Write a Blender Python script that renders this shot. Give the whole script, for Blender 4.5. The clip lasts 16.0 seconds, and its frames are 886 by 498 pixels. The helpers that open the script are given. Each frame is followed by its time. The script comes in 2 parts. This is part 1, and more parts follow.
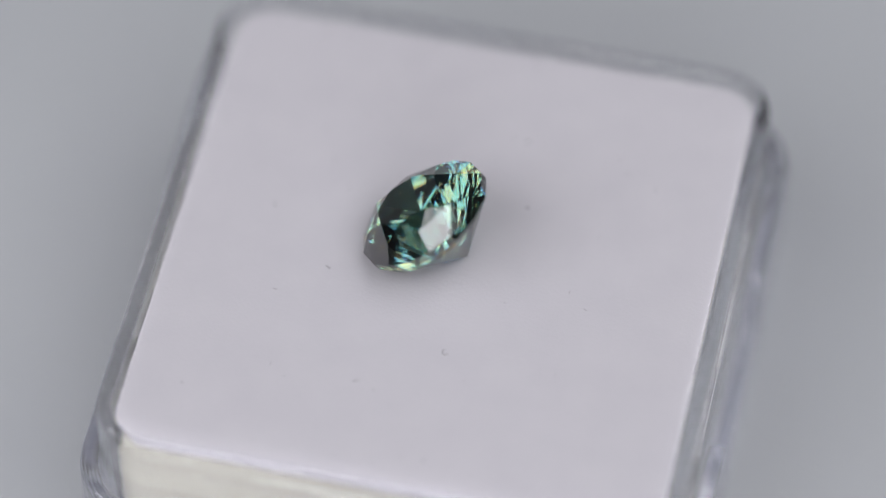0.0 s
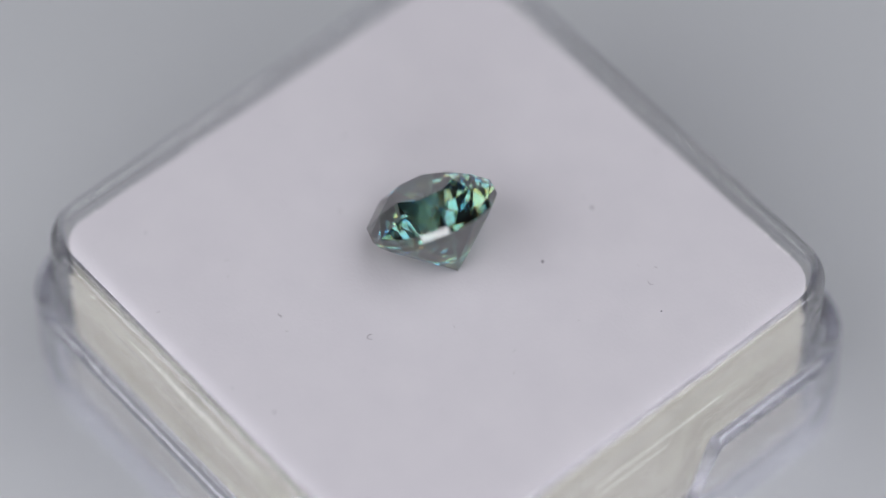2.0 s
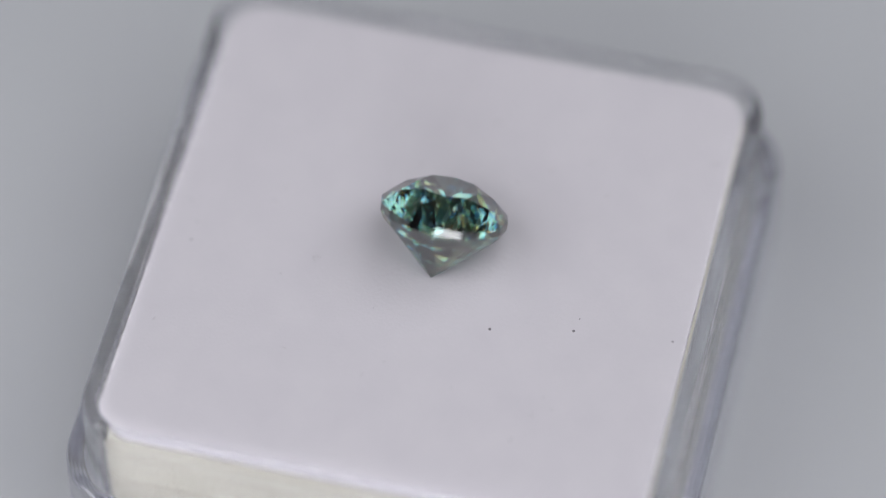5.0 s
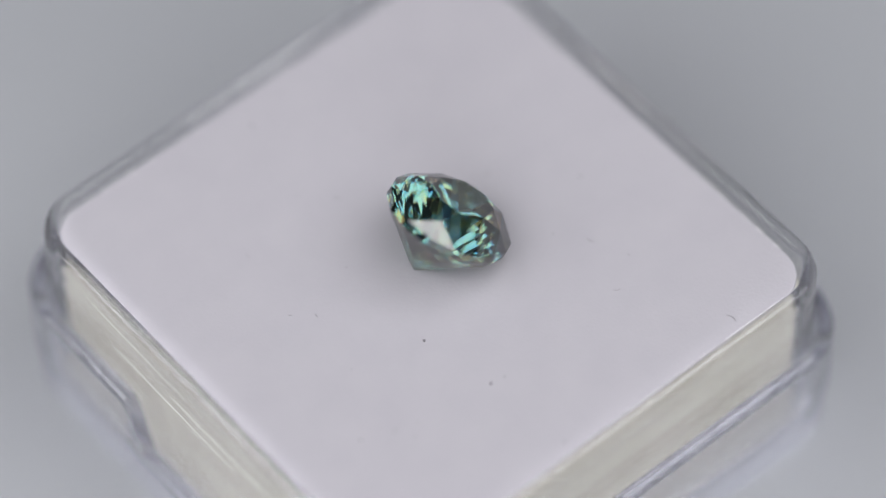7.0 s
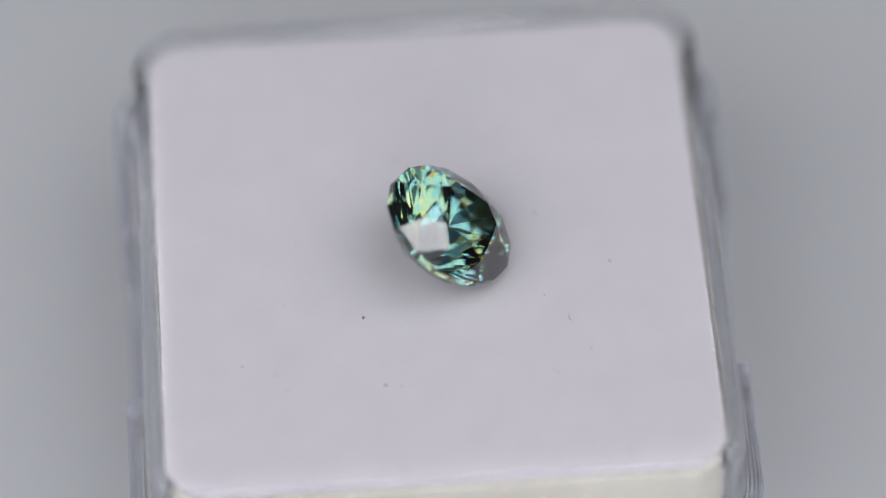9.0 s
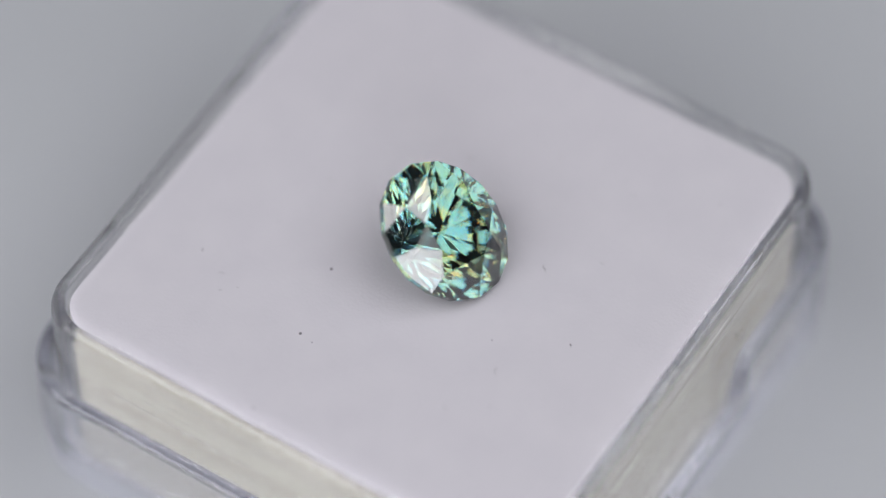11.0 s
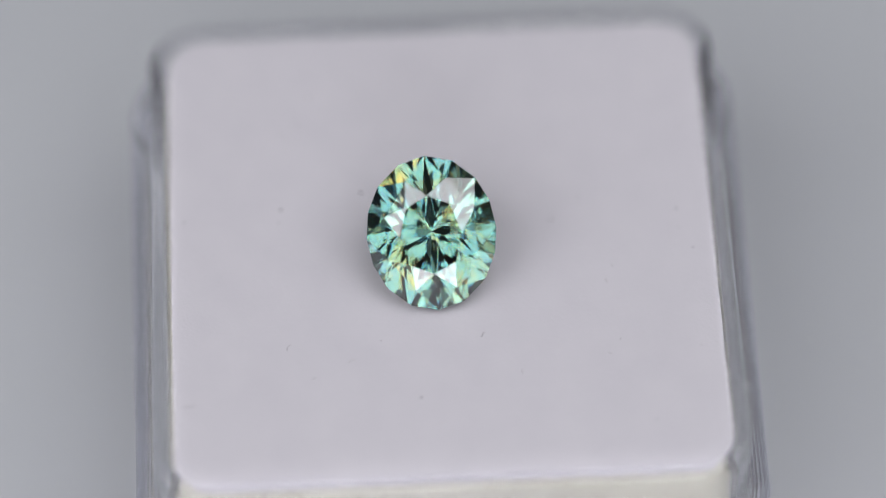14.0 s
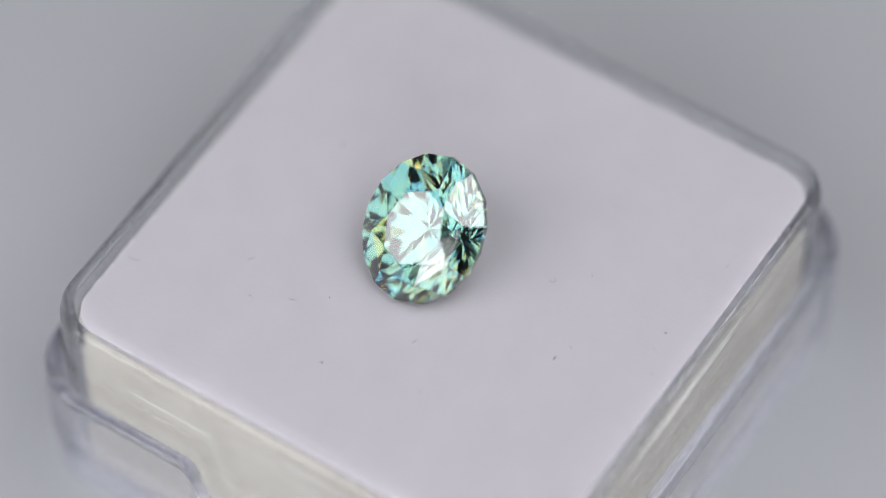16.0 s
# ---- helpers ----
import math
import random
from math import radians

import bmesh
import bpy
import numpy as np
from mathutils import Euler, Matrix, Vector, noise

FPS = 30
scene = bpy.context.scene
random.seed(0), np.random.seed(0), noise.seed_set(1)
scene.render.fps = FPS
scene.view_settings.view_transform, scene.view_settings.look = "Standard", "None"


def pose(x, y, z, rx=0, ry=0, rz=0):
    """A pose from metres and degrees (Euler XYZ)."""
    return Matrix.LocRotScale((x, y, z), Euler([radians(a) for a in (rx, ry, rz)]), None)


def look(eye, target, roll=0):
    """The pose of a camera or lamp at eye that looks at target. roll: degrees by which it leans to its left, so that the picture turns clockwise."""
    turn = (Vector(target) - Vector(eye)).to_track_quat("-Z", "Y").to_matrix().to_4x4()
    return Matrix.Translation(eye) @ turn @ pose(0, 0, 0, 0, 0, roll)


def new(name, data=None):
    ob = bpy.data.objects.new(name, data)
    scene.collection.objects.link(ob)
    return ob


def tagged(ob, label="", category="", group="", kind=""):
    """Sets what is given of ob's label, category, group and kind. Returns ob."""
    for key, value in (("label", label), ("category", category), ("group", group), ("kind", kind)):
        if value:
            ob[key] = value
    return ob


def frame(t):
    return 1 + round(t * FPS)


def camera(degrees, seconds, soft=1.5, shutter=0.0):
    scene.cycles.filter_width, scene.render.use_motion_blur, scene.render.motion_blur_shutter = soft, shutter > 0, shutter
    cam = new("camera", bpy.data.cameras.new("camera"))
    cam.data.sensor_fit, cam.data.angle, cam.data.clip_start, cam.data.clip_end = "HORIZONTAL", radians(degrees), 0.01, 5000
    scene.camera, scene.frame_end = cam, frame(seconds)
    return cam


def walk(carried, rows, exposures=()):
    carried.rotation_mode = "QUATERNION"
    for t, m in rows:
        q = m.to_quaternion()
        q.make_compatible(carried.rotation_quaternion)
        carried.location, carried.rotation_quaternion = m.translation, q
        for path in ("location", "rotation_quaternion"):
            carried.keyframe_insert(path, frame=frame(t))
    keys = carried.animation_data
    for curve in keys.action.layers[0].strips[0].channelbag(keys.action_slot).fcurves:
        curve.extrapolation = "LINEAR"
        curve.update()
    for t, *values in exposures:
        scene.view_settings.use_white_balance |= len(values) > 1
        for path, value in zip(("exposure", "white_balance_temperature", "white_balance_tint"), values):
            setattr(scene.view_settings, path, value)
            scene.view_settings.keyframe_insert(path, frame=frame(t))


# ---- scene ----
# One unit U is the span that sets all plan sizes: the box is about 30 mm wide and 12 mm high.
U = 0.029
H = 0.41 * U            # height of the pad's top over the table
TURN = -18.04           # turn of box and stone, degrees a second

# ---- camera ----
cam = camera(11.77, 16.0, soft=0.5)
EYE = Vector((0.0116, -4.3728, 6.2213)) * U + Vector((0, 0, H))
WAY = Vector((0, 0.57576, -0.81762))
VIEW = look(EYE, EYE + WAY, -0.74)
walk(cam, [(0.0, VIEW), (16.0, VIEW)], [(0.0, 0.0, 6500, 10), (16.0, 0.0, 6500, 10)])
cam.data.dof.use_dof = True
cam.data.dof.focus_distance = 7.53 * U
cam.data.dof.aperture_fstop = 9.5

# ---- light: the room's dim grey, softboxes on both sides of the camera, an added low fill before it, a dim panel beside the lens ----
world = bpy.data.worlds.new("studio_room")
world.use_nodes = True
world.node_tree.nodes["Background"].inputs[0].default_value = (0.80, 0.84, 0.92, 1)
world.node_tree.nodes["Background"].inputs[1].default_value = 0.034
scene.world = world


def softbox_or_fill(azimuth, height, distance, size, power, color):
    a, e = radians(azimuth), radians(height)
    at = Vector((math.sin(a) * math.cos(e), -math.cos(a) * math.cos(e), math.sin(e))) * distance
    data = bpy.data.lights.new("softbox_or_fill_lamp", "AREA")
    data.shape, data.size, data.energy, data.color = "SQUARE", size, power, color
    lamp = new("softbox_or_fill_lamp", data)
    lamp.matrix_world = look(at, (0, 0, H))
    return lamp


COOL = (0.972, 0.962, 1.0)
softbox_or_fill(-60, 48, 0.42, 0.36, 1.26, COOL)
softbox_or_fill(74, 66, 0.42, 0.38, 1.40, COOL)
# added fill: stands in for pale light off the table, brightens the front
softbox_or_fill(0, 16, 0.42, 0.28, 1.02, COOL)
softbox_or_fill(28, 44, 0.42, 0.16, 0.075, COOL)


# ---- materials ----
def material(name):
    m = bpy.data.materials.new(name)
    m.use_nodes = True
    nt = m.node_tree
    return m, nt, nt.nodes["Principled BSDF"], nt.nodes["Material Output"]


def node(nt, kind, **values):
    n = nt.nodes.new(kind)
    for k, v in values.items():
        n.inputs[k.replace("_", " ")].default_value = v
    return n


def noise_tex(nt, scale, detail=4.0):
    co = nt.nodes.new("ShaderNodeTexCoord")
    n = node(nt, "ShaderNodeTexNoise", Scale=scale, Detail=detail)
    nt.links.new(co.outputs["Object"], n.inputs["Vector"])
    return n


def ramp(nt, source, low, high, a=0.3, b=0.7):
    r = nt.nodes.new("ShaderNodeValToRGB")
    r.color_ramp.elements[0].position, r.color_ramp.elements[1].position = a, b
    r.color_ramp.elements[0].color, r.color_ramp.elements[1].color = (*low, 1), (*high, 1)
    nt.links.new(source, r.inputs["Fac"])
    return r


def matte(name, low, high, scale, fine, rough=0.9, bump=0.3, depth=0.00005):
    m, nt, bsdf, _ = material(name)
    big, small = noise_tex(nt, scale), noise_tex(nt, fine, 6)
    c = ramp(nt, big.outputs["Fac"], low, high)
    nt.links.new(c.outputs["Color"], bsdf.inputs["Base Color"])
    bsdf.inputs["Roughness"].default_value = rough
    bsdf.inputs["Specular IOR Level"].default_value = 0.2
    b = node(nt, "ShaderNodeBump", Strength=bump, Distance=depth)
    nt.links.new(small.outputs["Fac"], b.inputs["Height"])
    nt.links.new(b.outputs["Normal"], bsdf.inputs["Normal"])
    return m


def clear_plastic(name, tint, fine=900.0, index=1.045, gloss_part=0.30, haze=0.10):
    m, nt, bsdf, out = material(name)
    nt.nodes.remove(bsdf)
    g = node(nt, "ShaderNodeBsdfGlass", Color=(*tint, 1), Roughness=haze, IOR=index)
    gloss = node(nt, "ShaderNodeBsdfGlossy", Color=(1, 1, 1, 1), Roughness=0.08)
    mix = nt.nodes.new("ShaderNodeMixShader")
    graze = node(nt, "ShaderNodeLayerWeight", Blend=0.30)
    part_of = node(nt, "ShaderNodeMath")
    part_of.operation = "MULTIPLY_ADD"
    part_of.inputs[1].default_value, part_of.inputs[2].default_value = gloss_part, 0.03
    nt.links.new(graze.outputs["Facing"], part_of.inputs[0])
    nt.links.new(part_of.outputs[0], mix.inputs[0])
    n = noise_tex(nt, fine, 2)
    b = node(nt, "ShaderNodeBump", Strength=0.12, Distance=0.00004)
    nt.links.new(n.outputs["Fac"], b.inputs["Height"])
    nt.links.new(b.outputs["Normal"], g.inputs["Normal"])
    nt.links.new(b.outputs["Normal"], gloss.inputs["Normal"])
    nt.links.new(g.outputs[0], mix.inputs[1])
    nt.links.new(gloss.outputs[0], mix.inputs[2])
    nt.links.new(mix.outputs[0], out.inputs["Surface"])
    return m


def gem(name, index, spread):
    """Teal cut stone: white gloss on its skin, colour in its body; three wavelengths bend a little apart, which with
    tints painted on the facets gives the fire.
    """
    m, nt, bsdf, out = material(name)
    nt.nodes.remove(bsdf)
    # painted fire: noise on each facet's direction leans its tint to blue, teal, green or straw
    geo = nt.nodes.new("ShaderNodeNewGeometry")
    turn = nt.nodes.new("ShaderNodeVectorTransform")
    turn.vector_type, turn.convert_from, turn.convert_to = "NORMAL", "WORLD", "OBJECT"
    nt.links.new(geo.outputs["True Normal"], turn.inputs[0])
    sep, com = nt.nodes.new("ShaderNodeSeparateXYZ"), nt.nodes.new("ShaderNodeCombineXYZ")
    nt.links.new(turn.outputs[0], sep.inputs[0])
    for i, (p, q) in enumerate(((0, 1), (1, 2), (2, 0))):
        mul = nt.nodes.new("ShaderNodeMath")
        mul.operation = "MULTIPLY"
        nt.links.new(sep.outputs[p], mul.inputs[0])
        nt.links.new(sep.outputs[q], mul.inputs[1])
        nt.links.new(mul.outputs[0], com.inputs[i])
    n = node(nt, "ShaderNodeTexNoise", Scale=9.0, Detail=0.0)
    nt.links.new(com.outputs[0], n.inputs["Vector"])
    r = ramp(nt, n.outputs["Fac"], GEM_BODY_AND_FIRE[0], GEM_BODY_AND_FIRE[3], 0.28, 0.72)
    for at, c in ((0.42, GEM_BODY_AND_FIRE[1]), (0.58, GEM_BODY_AND_FIRE[2])):
        r.color_ramp.elements.new(at).color = (*c, 1)
    rays = []
    for k, lean in ((-1, (2.10, 0.72, 0.25)), (0, (0.62, 1.44, 0.62)), (1, (0.28, 0.84, 2.13))):
        p = node(nt, "ShaderNodeBsdfPrincipled", Roughness=0.0, IOR=index + k * spread)
        p.inputs["Transmission Weight"].default_value = 1.0
        tint = nt.nodes.new("ShaderNodeVectorMath")
        tint.operation = "MULTIPLY"
        tint.inputs[1].default_value = lean
        nt.links.new(r.outputs["Color"], tint.inputs[0])
        nt.links.new(tint.outputs[0], p.inputs["Base Color"])
        rays.append(p)
    pair, whole = node(nt, "ShaderNodeMixShader", Fac=0.5), node(nt, "ShaderNodeMixShader", Fac=0.3333)
    nt.links.new(rays[0].outputs[0], pair.inputs[1])
    nt.links.new(rays[2].outputs[0], pair.inputs[2])
    nt.links.new(pair.outputs[0], whole.inputs[1])
    nt.links.new(rays[1].outputs[0], whole.inputs[2])
    nt.links.new(whole.outputs[0], out.inputs["Surface"])
    return m


# the stone's teal, with blue and straw ends that paint in flashes of fire
GEM_BODY_AND_FIRE = ((0.07, 0.21, 0.42), (0.15, 0.32, 0.35), (0.21, 0.35, 0.30), (0.54, 0.41, 0.16))
TABLE = matte("white_table_sheet", (0.319, 0.333, 0.349), (0.343, 0.355, 0.369), 9.0, 500.0, 0.75, 0.15)
SHEET = matte("white_flocked_sheet", (0.412, 0.401, 0.430), (0.430, 0.419, 0.446), 420.0, 5200.0, 1.0, 0.35, 0.00004)
FOAM = matte("cream_foam", (0.345, 0.335, 0.285), (0.395, 0.385, 0.335), 260.0, 2500.0, 1.0, 0.8, 0.0001)
PLASTIC = clear_plastic("clear_polystyrene", (0.968, 0.968, 0.976), index=1.045, gloss_part=0.22, haze=0.16)
SCUFFED = clear_plastic("scuffed_polystyrene", (0.945, 0.945, 0.962), 1500.0, 1.12, 0.42)
FOOT = clear_plastic("thick_polystyrene", (0.93, 0.93, 0.955), 1500.0, 1.14, 0.42)
STONE = gem("teal_cut_stone", 2.32, 0.070)
SPECK = matte("dark_dust", (0.09, 0.09, 0.10), (0.21, 0.20, 0.21), 3000.0, 9000.0)
LINT = matte("grey_lint", (0.20, 0.20, 0.21), (0.35, 0.34, 0.35), 3000.0, 9000.0)
PALE = matte("pale_lint", (0.70, 0.70, 0.70), (0.80, 0.80, 0.80), 3000.0, 9000.0)


# ---- building ----
def part(name, bm, mat, parent=None, label="", smooth=False):
    bmesh.ops.recalc_face_normals(bm, faces=bm.faces)
    me = bpy.data.meshes.new(name)
    bm.to_mesh(me)
    bm.free()
    me.materials.append(mat)
    if smooth:
        for f in me.polygons:
            f.use_smooth = True
        me.set_sharp_from_angle(angle=radians(38))
    ob = new(name, me)
    ob.parent = parent
    if mat in (PLASTIC, SCUFFED, FOOT):
        ob.visible_shadow = False      # clear walls let the lamps' light in
    if label:
        tagged(ob, label)
    return ob


CORNER = 0.098          # corner radius at half-width 0.515


def outline(half, steps=14):
    """Rounded square as (x, y, side, along): corners in order, anticlockwise from +x."""
    r = max(0.012, CORNER + half - 0.515)
    pts = []
    for q in range(4):
        for i in range(steps + 1):
            a = radians(90 * q + 90 * i / steps)
            sx, sy = ((1, 1), (-1, 1), (-1, -1), (1, -1))[q]
            pts.append((sx * (half - r) + r * math.cos(a), sy * (half - r) + r * math.sin(a)))
    return pts


def sweep_ring(profile, steps=14):
    """A closed profile of (half-width, z), swept round the rounded square."""
    bm = bmesh.new()
    loops = [[bm.verts.new((x * U, y * U, z * U + H)) for x, y in outline(h, steps)] for h, z in profile]
    n = len(loops[0])
    for a, b in zip(loops, loops[1:] + loops[:1]):
        for i in range(n):
            bm.faces.new((a[i], a[(i + 1) % n], b[(i + 1) % n], b[i]))
    return bm


def slab(profile, steps=14):
    """A solid block: an open profile of (half-width, z) from bottom to top, capped."""
    bm = bmesh.new()
    loops = [[bm.verts.new((x * U, y * U, z * U + H)) for x, y in outline(h, steps)] for h, z in profile]
    n = len(loops[0])
    for a, b in zip(loops, loops[1:]):
        for i in range(n):
            bm.faces.new((a[i], a[(i + 1) % n], b[(i + 1) % n], b[i]))
    bm.faces.new(loops[0][::-1])
    bm.faces.new(loops[-1])
    return bm


def smoothstep(a, b, x):
    k = min(1.0, max(0.0, (x - a) / (b - a)))
    return k * k * (3 - 2 * k)


def sweep_lip(profile, foot, steps=14):
    """A lip swept round the square that dips to its foot in a finger notch at the middle of two sides."""
    bm = bmesh.new()
    loops = []
    for h, z in profile:
        pts = outline(h, steps)
        full = []
        for i, (x, y) in enumerate(pts):
            x2, y2 = pts[(i + 1) % len(pts)]
            n = 80 if math.hypot(x2 - x, y2 - y) > 0.1 else 1
            full += [(x + (x2 - x) * k / n, y + (y2 - y) * k / n) for k in range(n)]
        loop = []
        for x, y in full:
            f = smoothstep(0.135, 0.190, abs(y)) if abs(x) > abs(y) else 1.0
            k = 1 - (1 - f) * 0.02 * (h - 0.524) / 0.033
            loop.append(bm.verts.new((x * k * U, y * k * U, (foot + (z - foot) * (0.12 + 0.88 * f)) * U + H)))
        loops.append(loop)
    n = len(loops[0])
    for a, b in zip(loops, loops[1:] + loops[:1]):
        for i in range(n):
            bm.faces.new((a[i], a[(i + 1) % n], b[(i + 1) % n], b[i]))
    return bm


def arc(cx, cz, r, a0, a1, n=5):
    return [(cx + r * math.cos(radians(a0 + (a1 - a0) * i / n)), cz + r * math.sin(radians(a0 + (a1 - a0) * i / n)))
            for i in range(n + 1)]


# ---- table ----
def build_table():
    bm = bmesh.new()
    bmesh.ops.create_grid(bm, x_segments=8, y_segments=8, size=1.5)
    tagged(part("ground", bm, TABLE), "smooth white-grey table sheet under the box", "table surface", kind="structure")


# ---- box ----
BOX_ANGLE = -14.4
BOX_OFF = (0.0075, -0.0115)


def build_box():
    box = tagged(new("gem_box"), "small square clear plastic gem box with white padded top", "gem box")
    # tray wall: rounded rim, thin bottom edge
    wall = [(0.4862, -0.385), (0.4862, 0.004)] + arc(0.4957, 0.0125, 0.0095, 180, 90, 4) + \
        arc(0.4955, 0.004, 0.018, 90, 0, 6) + [(0.5135, -0.026), (0.5148, -0.030), (0.517, -0.30), (0.515, -0.385)]
    part("tray_wall", sweep_ring(wall, 28), PLASTIC, box, "clear rounded tray wall")
    part("tray_floor", slab([(0.484, -0.404), (0.486, -0.400), (0.486, -0.385)]), PLASTIC, box)
    # lower cover that grips the tray
    cover = [(0.524, -0.405), (0.523, -0.312)] + [(0.545, -0.312), (0.548, -0.319), (0.546, -0.37)] + \
        arc(0.533, -0.393, 0.017, 20, -90, 5)
    part("cover_wall", sweep_ring(cover, 24), FOOT, box, "clear lower cover with rounded foot")
    lip = [(0.522, -0.306), (0.522, -0.160)] + arc(0.538, -0.160, 0.016, 180, 0, 8) + [(0.555, -0.270)] + \
        arc(0.543, -0.296, 0.012, 0, -90, 4)
    part("lip", sweep_lip(lip, -0.310, 24), SCUFFED, box, "raised clear lip with finger notches in two sides")
    # pad
    pad = part("foam_pad", slab([(0.474, -0.383), (0.4825, -0.375), (0.4838, -0.040), (0.4828, -0.028)]), FOAM, box,
               "cream foam block", True)
    part("top_sheet", pad_top(), SHEET, pad, "white flocked top sheet", True)
    tagged(part("edge_fuzz", edge_fuzz(), PALE, pad, "loose white fibres along the edge"), kind="stuff")
    # dust on the tray's outside, on its rim and on the lip
    for x, y, z, r in ((-0.5185, -0.180, -0.092, 0.0022), (-0.5185, -0.2007, -0.1205, 0.0026), (-0.129, 0.5185, -0.088, 0.0022),
                       (0.4127, 0.4955, 0.0225, 0.0026), (0.4296, 0.4945, 0.0225, 0.0020), (0.4414, 0.4925, 0.0225, 0.0032),
                       (0.4460, 0.4905, 0.0225, 0.0018), (0.5330, 0.3621, -0.1435, 0.0030), (0.5330, 0.2556, -0.1435, 0.0020),
                       (0.5345, 0.2480, -0.1435, 0.0016), (0.5560, 0.4516, -0.2000, 0.0022)):
        bm = bmesh.new()
        bmesh.ops.create_icosphere(bm, subdivisions=2, radius=r * U)
        for v in bm.verts:
            v.co *= 0.8 + 0.5 * noise.noise(v.co / (r * U) + Vector((x * 70, y * 70, 1)))
        bmesh.ops.translate(bm, verts=bm.verts, vec=(x * U, y * U, z * U + H))
        part("dust_speck", bm, SPECK, box)
    # hairline scratches along the four walls
    rng = random.Random(23)
    for side in range(4):
        c, d = ((1, 0), (0, 1), (-1, 0), (0, -1))[side]
        for z in (-0.004, -0.012, -0.019, -0.034, -0.058, -0.088):
            start, length = rng.uniform(-0.40, 0.0), rng.uniform(0.16, 0.40)
            off = 0.5137 if z > -0.02 else 0.5154
            slope = rng.uniform(-0.004, 0.004)
            path = []
            for k in range(10):
                y = start + length * k / 9
                path.append(((off * c - y * d) * U, (off * d + y * c) * U, (z + slope * k / 9 + 0.0006 * math.sin(k * 1.7)) * U + H))
            bm = bmesh.new()
            tube(bm, path, rng.uniform(0.0003, 0.0006) * U)
            part("scratch", bm, LINT if rng.random() < 0.6 else PALE, box, "fine scratch along the wall")
    # a short hair and a white fibre that cling to the outside
    for at, step, r, mat in (((0.5172, 0.2958, -0.061), (0.0, 0.004, -0.016), 0.0006, SPECK),
                             ((-0.3271, -0.5125, 0.004), (0.006, -0.001, 0.009), 0.0006, PALE),
                             ((-0.3271, -0.5125, 0.004), (-0.007, -0.001, 0.004), 0.0005, PALE),
                             ((-0.3220, -0.5125, 0.010), (-0.004, 0.001, 0.009), 0.0005, PALE)):
        bm = bmesh.new()
        tube(bm, [tuple((p + q * (k / 5) + 0.0008 * math.sin(k)) * U + (H if i == 2 else 0)
                        for i, (p, q) in enumerate(zip(at, step))) for k in range(6)], r * U)
        part("lint_fibre", bm, mat, box)
    return box, pad


def edge_fuzz():
    """Loose white fibres along the sheet's edge, in uneven tufts."""
    rng = random.Random(11)
    bm = bmesh.new()
    made = 0
    while made < 420:
        side, u = rng.randrange(4), rng.uniform(-0.40, 0.40)
        if noise.noise(Vector((u * 7, side * 5.3, 2))) + rng.uniform(-0.35, 0.35) < 0.05:
            continue
        made += 1
        out, lean, size = rng.uniform(0.4, 1.0), rng.uniform(-1, 1), rng.uniform(0.003, 0.009)
        path = []
        for i in range(4):
            k = i / 3
            x, y = 0.477 + size * out * k, u + size * lean * k * k
            c, d = ((1, 0), (0, 1), (-1, 0), (0, -1))[side]
            path.append(((x * c - y * d + SHEET_OFF[0]) * U, (x * d + y * c + SHEET_OFF[1]) * U, (-0.002 + 0.006 * k * (1 - 0.6 * k)) * U + H))
        tube(bm, path, 0.0004 * U)
    return bm


SHEET_OFF = (0.002, -0.002)     # the sheet lies a little aside on its foam


def pad_top():
    """The white sheet, with an uneven, slightly furry edge."""
    bm = bmesh.new()
    rings = []
    for half, z in ((0.476, -0.028), (0.4802, -0.023), (0.4810, -0.003), (0.4800, -0.0005), (0.476, 0.0), (0.44, 0.0003)):
        pts = outline(half, 16)
        full = []
        for i, (x, y) in enumerate(pts):
            x2, y2 = pts[(i + 1) % len(pts)]
            n = 60 if math.hypot(x2 - x, y2 - y) > 0.1 else 2
            full += [(x + (x2 - x) * k / n, y + (y2 - y) * k / n) for k in range(n)]
        ring = []
        for x, y in full:
            d = 1 + 0.002 * noise.noise(Vector((x * 18, y * 18, 3))) + 0.002 * noise.noise(Vector((x * 110, y * 110, 9)))
            if half < 0.45:
                d = 1
            ring.append(bm.verts.new(((x * d + SHEET_OFF[0]) * U, (y * d + SHEET_OFF[1]) * U, z * U + H)))
        rings.append(ring)
    n = len(rings[0])
    for a, b in zip(rings, rings[1:]):
        for i in range(n):
            bm.faces.new((a[i], a[(i + 1) % n], b[(i + 1) % n], b[i]))
    bm.faces.new(rings[0][::-1])
    bm.faces.new(rings[-1])
    return bm


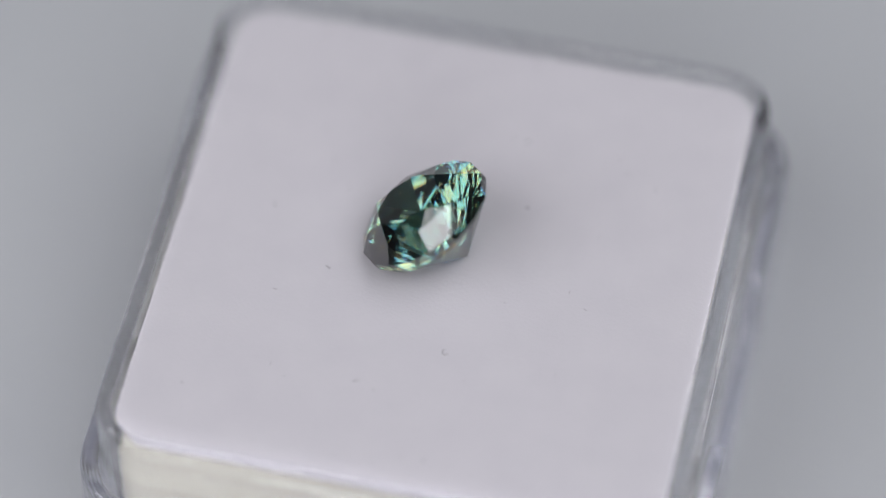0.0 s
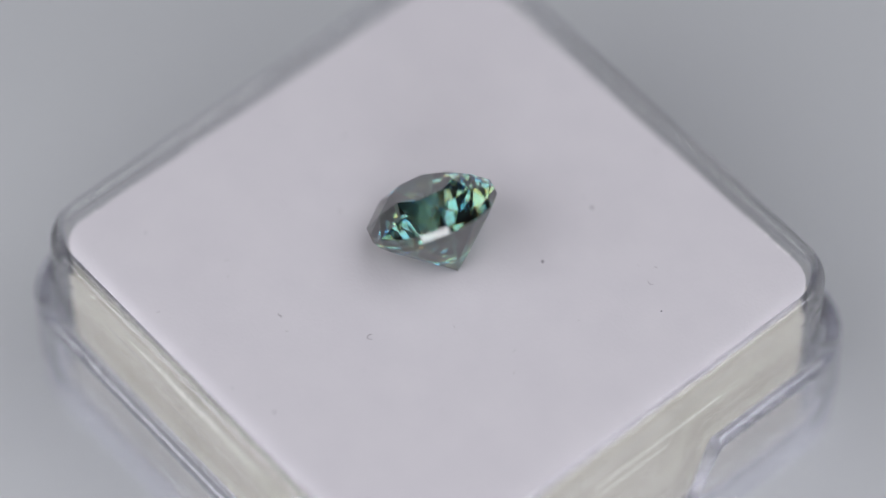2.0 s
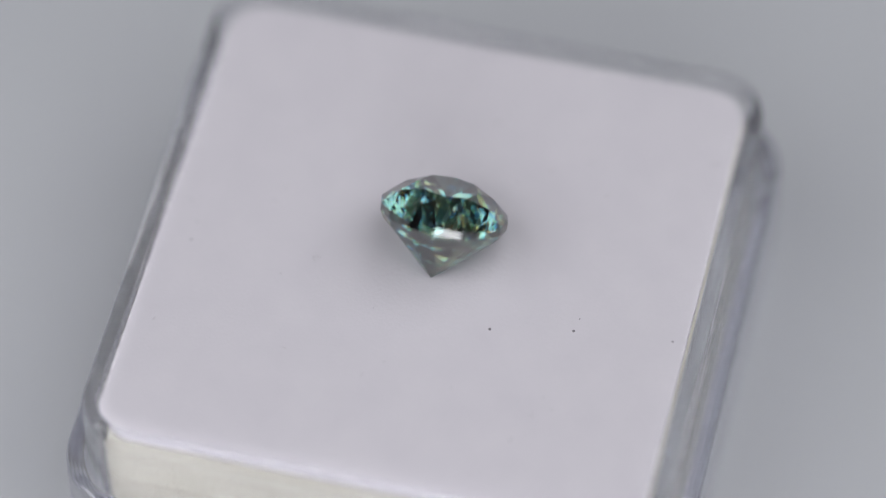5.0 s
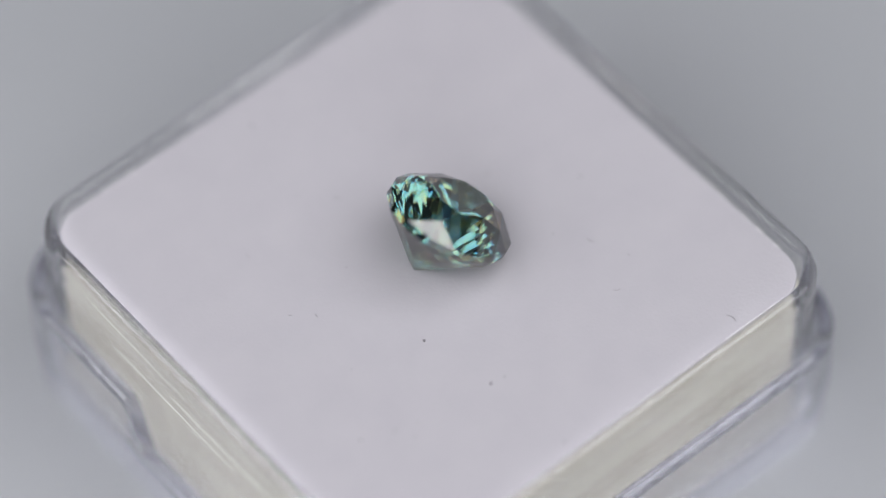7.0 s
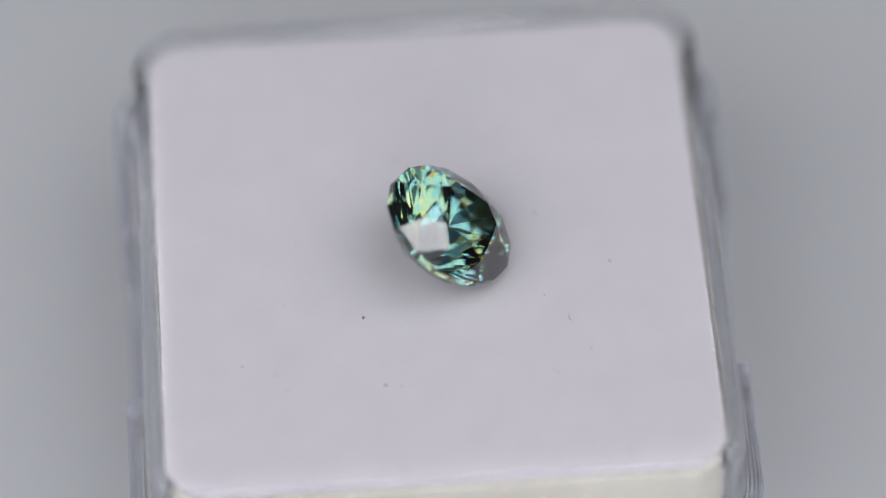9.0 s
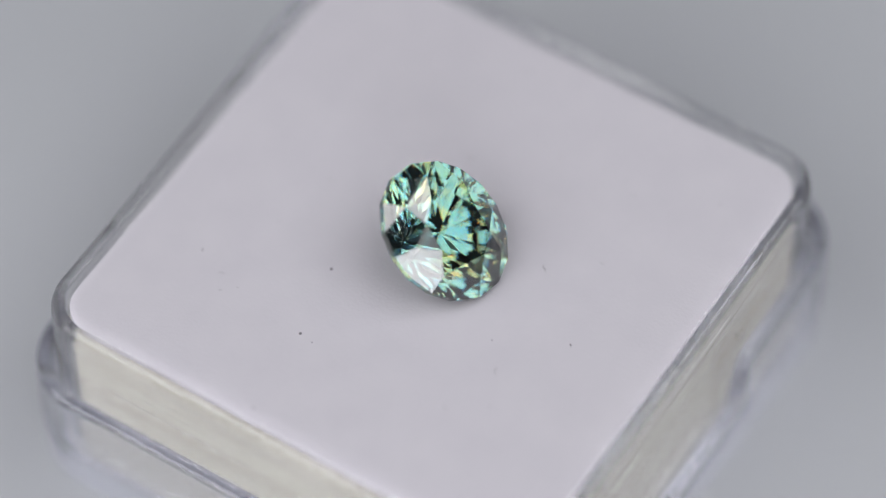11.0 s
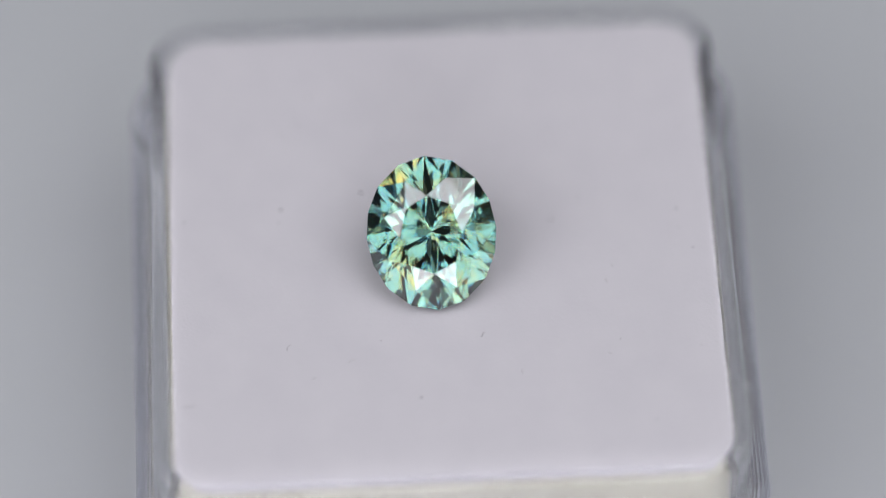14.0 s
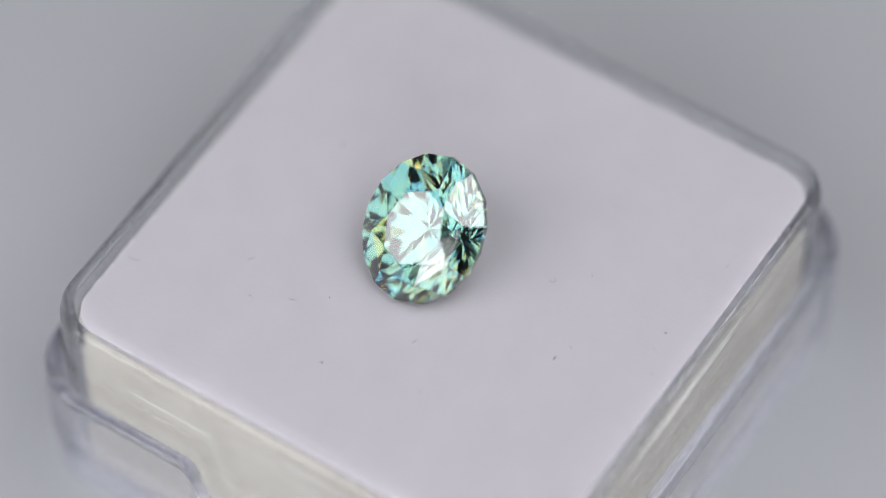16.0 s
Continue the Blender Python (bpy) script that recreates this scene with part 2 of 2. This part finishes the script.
# ---- stone ----
def build_stone():
    """An oval brilliant: table, 8 stars, 8 kites, 16 upper girdle facets, girdle, 16 lower girdle facets, 8 mains."""
    bm = bmesh.new()
    a, b, crown, rim, deep = 0.1354, 0.1137, 0.048, 0.007, 0.1220
    ang = [0, 24.5, 49, 70, 90, 110, 131, 155.5, 180, 204.5, 229, 250, 270, 290, 311, 335.5]
    gird = [(a * math.cos(radians(t)), b * math.sin(radians(t))) for t in ang]
    top = [(0.0685, 0), (0.051, 0.0385), (0.0, 0.0545), (-0.051, 0.0385), (-0.0685, 0), (-0.051, -0.0385), (0.0, -0.0545), (0.051, -0.0385)]
    star = [(0.0955, 0.0355), (0.0365, 0.0785), (-0.0365, 0.0785), (-0.0955, 0.0355),
            (-0.0955, -0.0355), (-0.0365, -0.0785), (0.0365, -0.0785), (0.0955, -0.0355)]

    def ring(pts, z):
        return [bm.verts.new((x * U, y * U, z * U)) for x, y in pts]

    t, s, g, w = ring(top, crown), ring(star, 0.0335), ring(gird, rim), ring(gird, -rim)
    # a steep break under the girdle, then lower facets that reach most of the way to the point
    brk = ring([(x * 0.873, y * 0.937) for x, y in gird], -rim - 0.0152)
    low = ring([(gird[2 * i + 1][0] * 0.20, gird[2 * i + 1][1] * 0.20) for i in range(8)], -0.1017)
    tip = bm.verts.new((0, 0, -deep * U))
    bm.faces.new(t)
    for i in range(8):
        j, k, m, e, f = (i + 1) % 8, (i - 1) % 8, 2 * i, (2 * i + 1) % 16, (2 * i + 2) % 16
        bm.faces.new((t[i], s[i], t[j]))
        bm.faces.new((t[i], s[k], s[i]))
        bm.faces.new((s[k], g[m], s[i]))
        bm.faces.new((s[i], g[m], g[e]))
        bm.faces.new((s[i], g[e], g[f]))
        bm.faces.new((brk[m], low[i], brk[e]))
        bm.faces.new((brk[e], low[i], brk[f]))
        bm.faces.new((brk[m], low[k], low[i]))
        bm.faces.new((low[k], tip, low[i]))
    for i in range(16):
        bm.faces.new((g[i], w[i], w[(i + 1) % 16], g[(i + 1) % 16]))
        bm.faces.new((w[i], brk[i], brk[(i + 1) % 16], w[(i + 1) % 16]))
    bmesh.ops.recalc_face_normals(bm, faces=bm.faces)
    stone = tagged(new("gemstone"), "teal oval brilliant-cut gemstone lying tilted on the white pad", "gemstone")
    for name, keep in (("crown", lambda z: z > rim * 1.01 * U), ("girdle", lambda z: abs(z) <= rim * 1.01 * U),
                       ("pavilion", lambda z: z < -rim * 1.01 * U)):
        piece = bm.copy()
        bmesh.ops.delete(piece, geom=[f for f in piece.faces if not keep(f.calc_center_median().z)], context="FACES")
        me = bpy.data.meshes.new(name)
        piece.to_mesh(me)
        piece.free()
        me.materials.append(STONE)
        new(name, me).parent = stone
    bm.free()
    return stone


STONE_POSE = Matrix(((0.7597, 0.2358, -0.606, -0.01995 * U), (-0.138, 0.9692, 0.2041, 0.01443 * U),
                     (0.6355, -0.0713, 0.7688, 0.0943 * U + H), (0, 0, 0, 1)))


# ---- lint ----
def tube(bm, path, r):
    rings = []
    for i, p in enumerate(path):
        d = (Vector(path[min(i + 1, len(path) - 1)]) - Vector(path[max(i - 1, 0)])).normalized()
        u = d.cross(Vector((0.01, 0.02, 1))).normalized()
        v = u.cross(d)
        rr = r * (0.6 if i in (0, len(path) - 1) else 1)
        rings.append([bm.verts.new(Vector(p) + rr * (u * math.cos(k * 1.0472) + v * math.sin(k * 1.0472))) for k in range(6)])
    for a, b in zip(rings, rings[1:]):
        for k in range(6):
            bm.faces.new((a[k], a[(k + 1) % 6], b[(k + 1) % 6], b[k]))
    bm.faces.new(rings[0][::-1])
    bm.faces.new(rings[-1])


LINTS = [
    ("hook", 0.009, -0.213, 7), ("dash", 0.198, -0.269, 6), ("dash", -0.257, -0.446, 3), ("speck", 0.396, 0.122, 3),
    ("dash", 0.231, -0.094, 4), ("dash", 0.257, -0.132, 4), ("speck", -0.125, -0.436, 2), ("dash", 0.117, -0.112, 3),
    ("speck", -0.449, -0.259, 2), ("dash", 0.040, -0.276, 3), ("dash", -0.272, -0.252, 3), ("dash", -0.118, -0.287, 4),
    ("speck", 0.165, 0.091, 4), ("speck", -0.036, -0.435, 3), ("arc", 0.347, 0.163, 7), ("dash", 0.336, 0.194, 4),
    ("speck", 0.172, 0.238, 4), ("dash", 0.288, 0.023, 3), ("arc", -0.176, 0.503, 14), ("arc", -0.120, 0.303, 9),
    ("dash", -0.191, 0.281, 4), ("speck", 0.146, 0.249, 2), ("arc", -0.181, 0.208, 9), ("speck", 0.197, 0.409, 3),
    ("speck", -0.151, 0.147, 2), ("speck", -0.284, 0.114, 3), ("dash", -0.286, -0.068, 5),
    ("wave", -0.192, -0.025, 7), ("dash", -0.295, -0.226, 4), ("dash", -0.327, -0.383, 4), ("wave", -0.148, -0.267, 6),
    ("dash", -0.285, 0.117, 4), ("dash", -0.075, -0.426, 4), ("arc", 0.132, -0.499, 5), ("dash", 0.309, 0.180, 3)
]


def build_lint(pad, inverse):
    rng = random.Random(5)
    for kind, x, y, size in LINTS:
        bm = bmesh.new()
        s = size * 0.8 / 1000
        at = inverse @ Vector((x, y, 0))
        turn = rng.uniform(0, 6.28) - (1.57 if kind == "hook" else 0)
        if kind == "speck":
            bmesh.ops.create_icosphere(bm, subdivisions=2, radius=s * U)
            for v in bm.verts:
                v.co *= 0.75 + 0.6 * noise.noise(v.co / (s * U) * 1.1 + Vector((x * 90, y * 90, 0)))
                v.co.z *= 0.6
            m = Matrix.Translation((at.x * U, at.y * U, s * 0.35 * U + H)) @ Matrix.Rotation(turn, 4, "Z")
            bmesh.ops.transform(bm, matrix=m, verts=bm.verts)
            part("dust_speck", bm, SPECK, pad)
            continue
        n = 12
        path = []
        for i in range(n + 1):
            k = i / n - 0.5
            if kind == "dash":
                q = (k * 2 * s, s * 0.35 * k * k)
            elif kind == "arc":
                q = (s * math.sin(k * 2.2), s * 0.8 * math.cos(k * 2.2))
            elif kind == "hook":
                q = (s * math.cos(k * 4.4 + 1.6), s * math.sin(k * 4.4 + 1.6))
            else:
                q = (k * 2 * s, s * 0.35 * math.sin(k * 7))
            c, d = math.cos(turn), math.sin(turn)
            lift = 0.0012 + (0.002 * (0.5 + k) if kind in ("arc", "wave") else 0)
            path.append(((at.x + q[0] * c - q[1] * d) * U, (at.y + q[0] * d + q[1] * c) * U, lift * U + H))
        tube(bm, path, 0.0005 * U)
        part("lint_fibre", bm, LINT, pad)


build_table()
gem_box, foam_pad = build_box()
gemstone = build_stone()
BOX_BASE = Matrix.Translation((BOX_OFF[0] * U, BOX_OFF[1] * U, 0)) @ Matrix.Rotation(radians(BOX_ANGLE), 4, "Z")
to_box = (Matrix.Translation((BOX_OFF[0], BOX_OFF[1], 0)) @ Matrix.Rotation(radians(BOX_ANGLE), 4, "Z")).inverted()
build_lint(foam_pad, to_box)


SWAY = ((0, 1.5, 3, 6.5, 9, 11, 12.5, 14, 16), (1.1, 0.5, 0.2, 0.3, 0.2, -0.5, -0.8, -0.9, -0.7))    # seconds, degrees


def motions():
    """Box and stone turn together about the upright axis, with a slight unevenness of the turntable."""
    times = [0.5 * i for i in range(33)]
    turn = [(t, Matrix.Rotation(radians(TURN * t + float(np.interp(t, *SWAY))), 4, "Z")) for t in times]
    walk(gem_box, [(t, m @ BOX_BASE) for t, m in turn])
    walk(gemstone, [(t, m @ STONE_POSE) for t, m in turn])


motions()
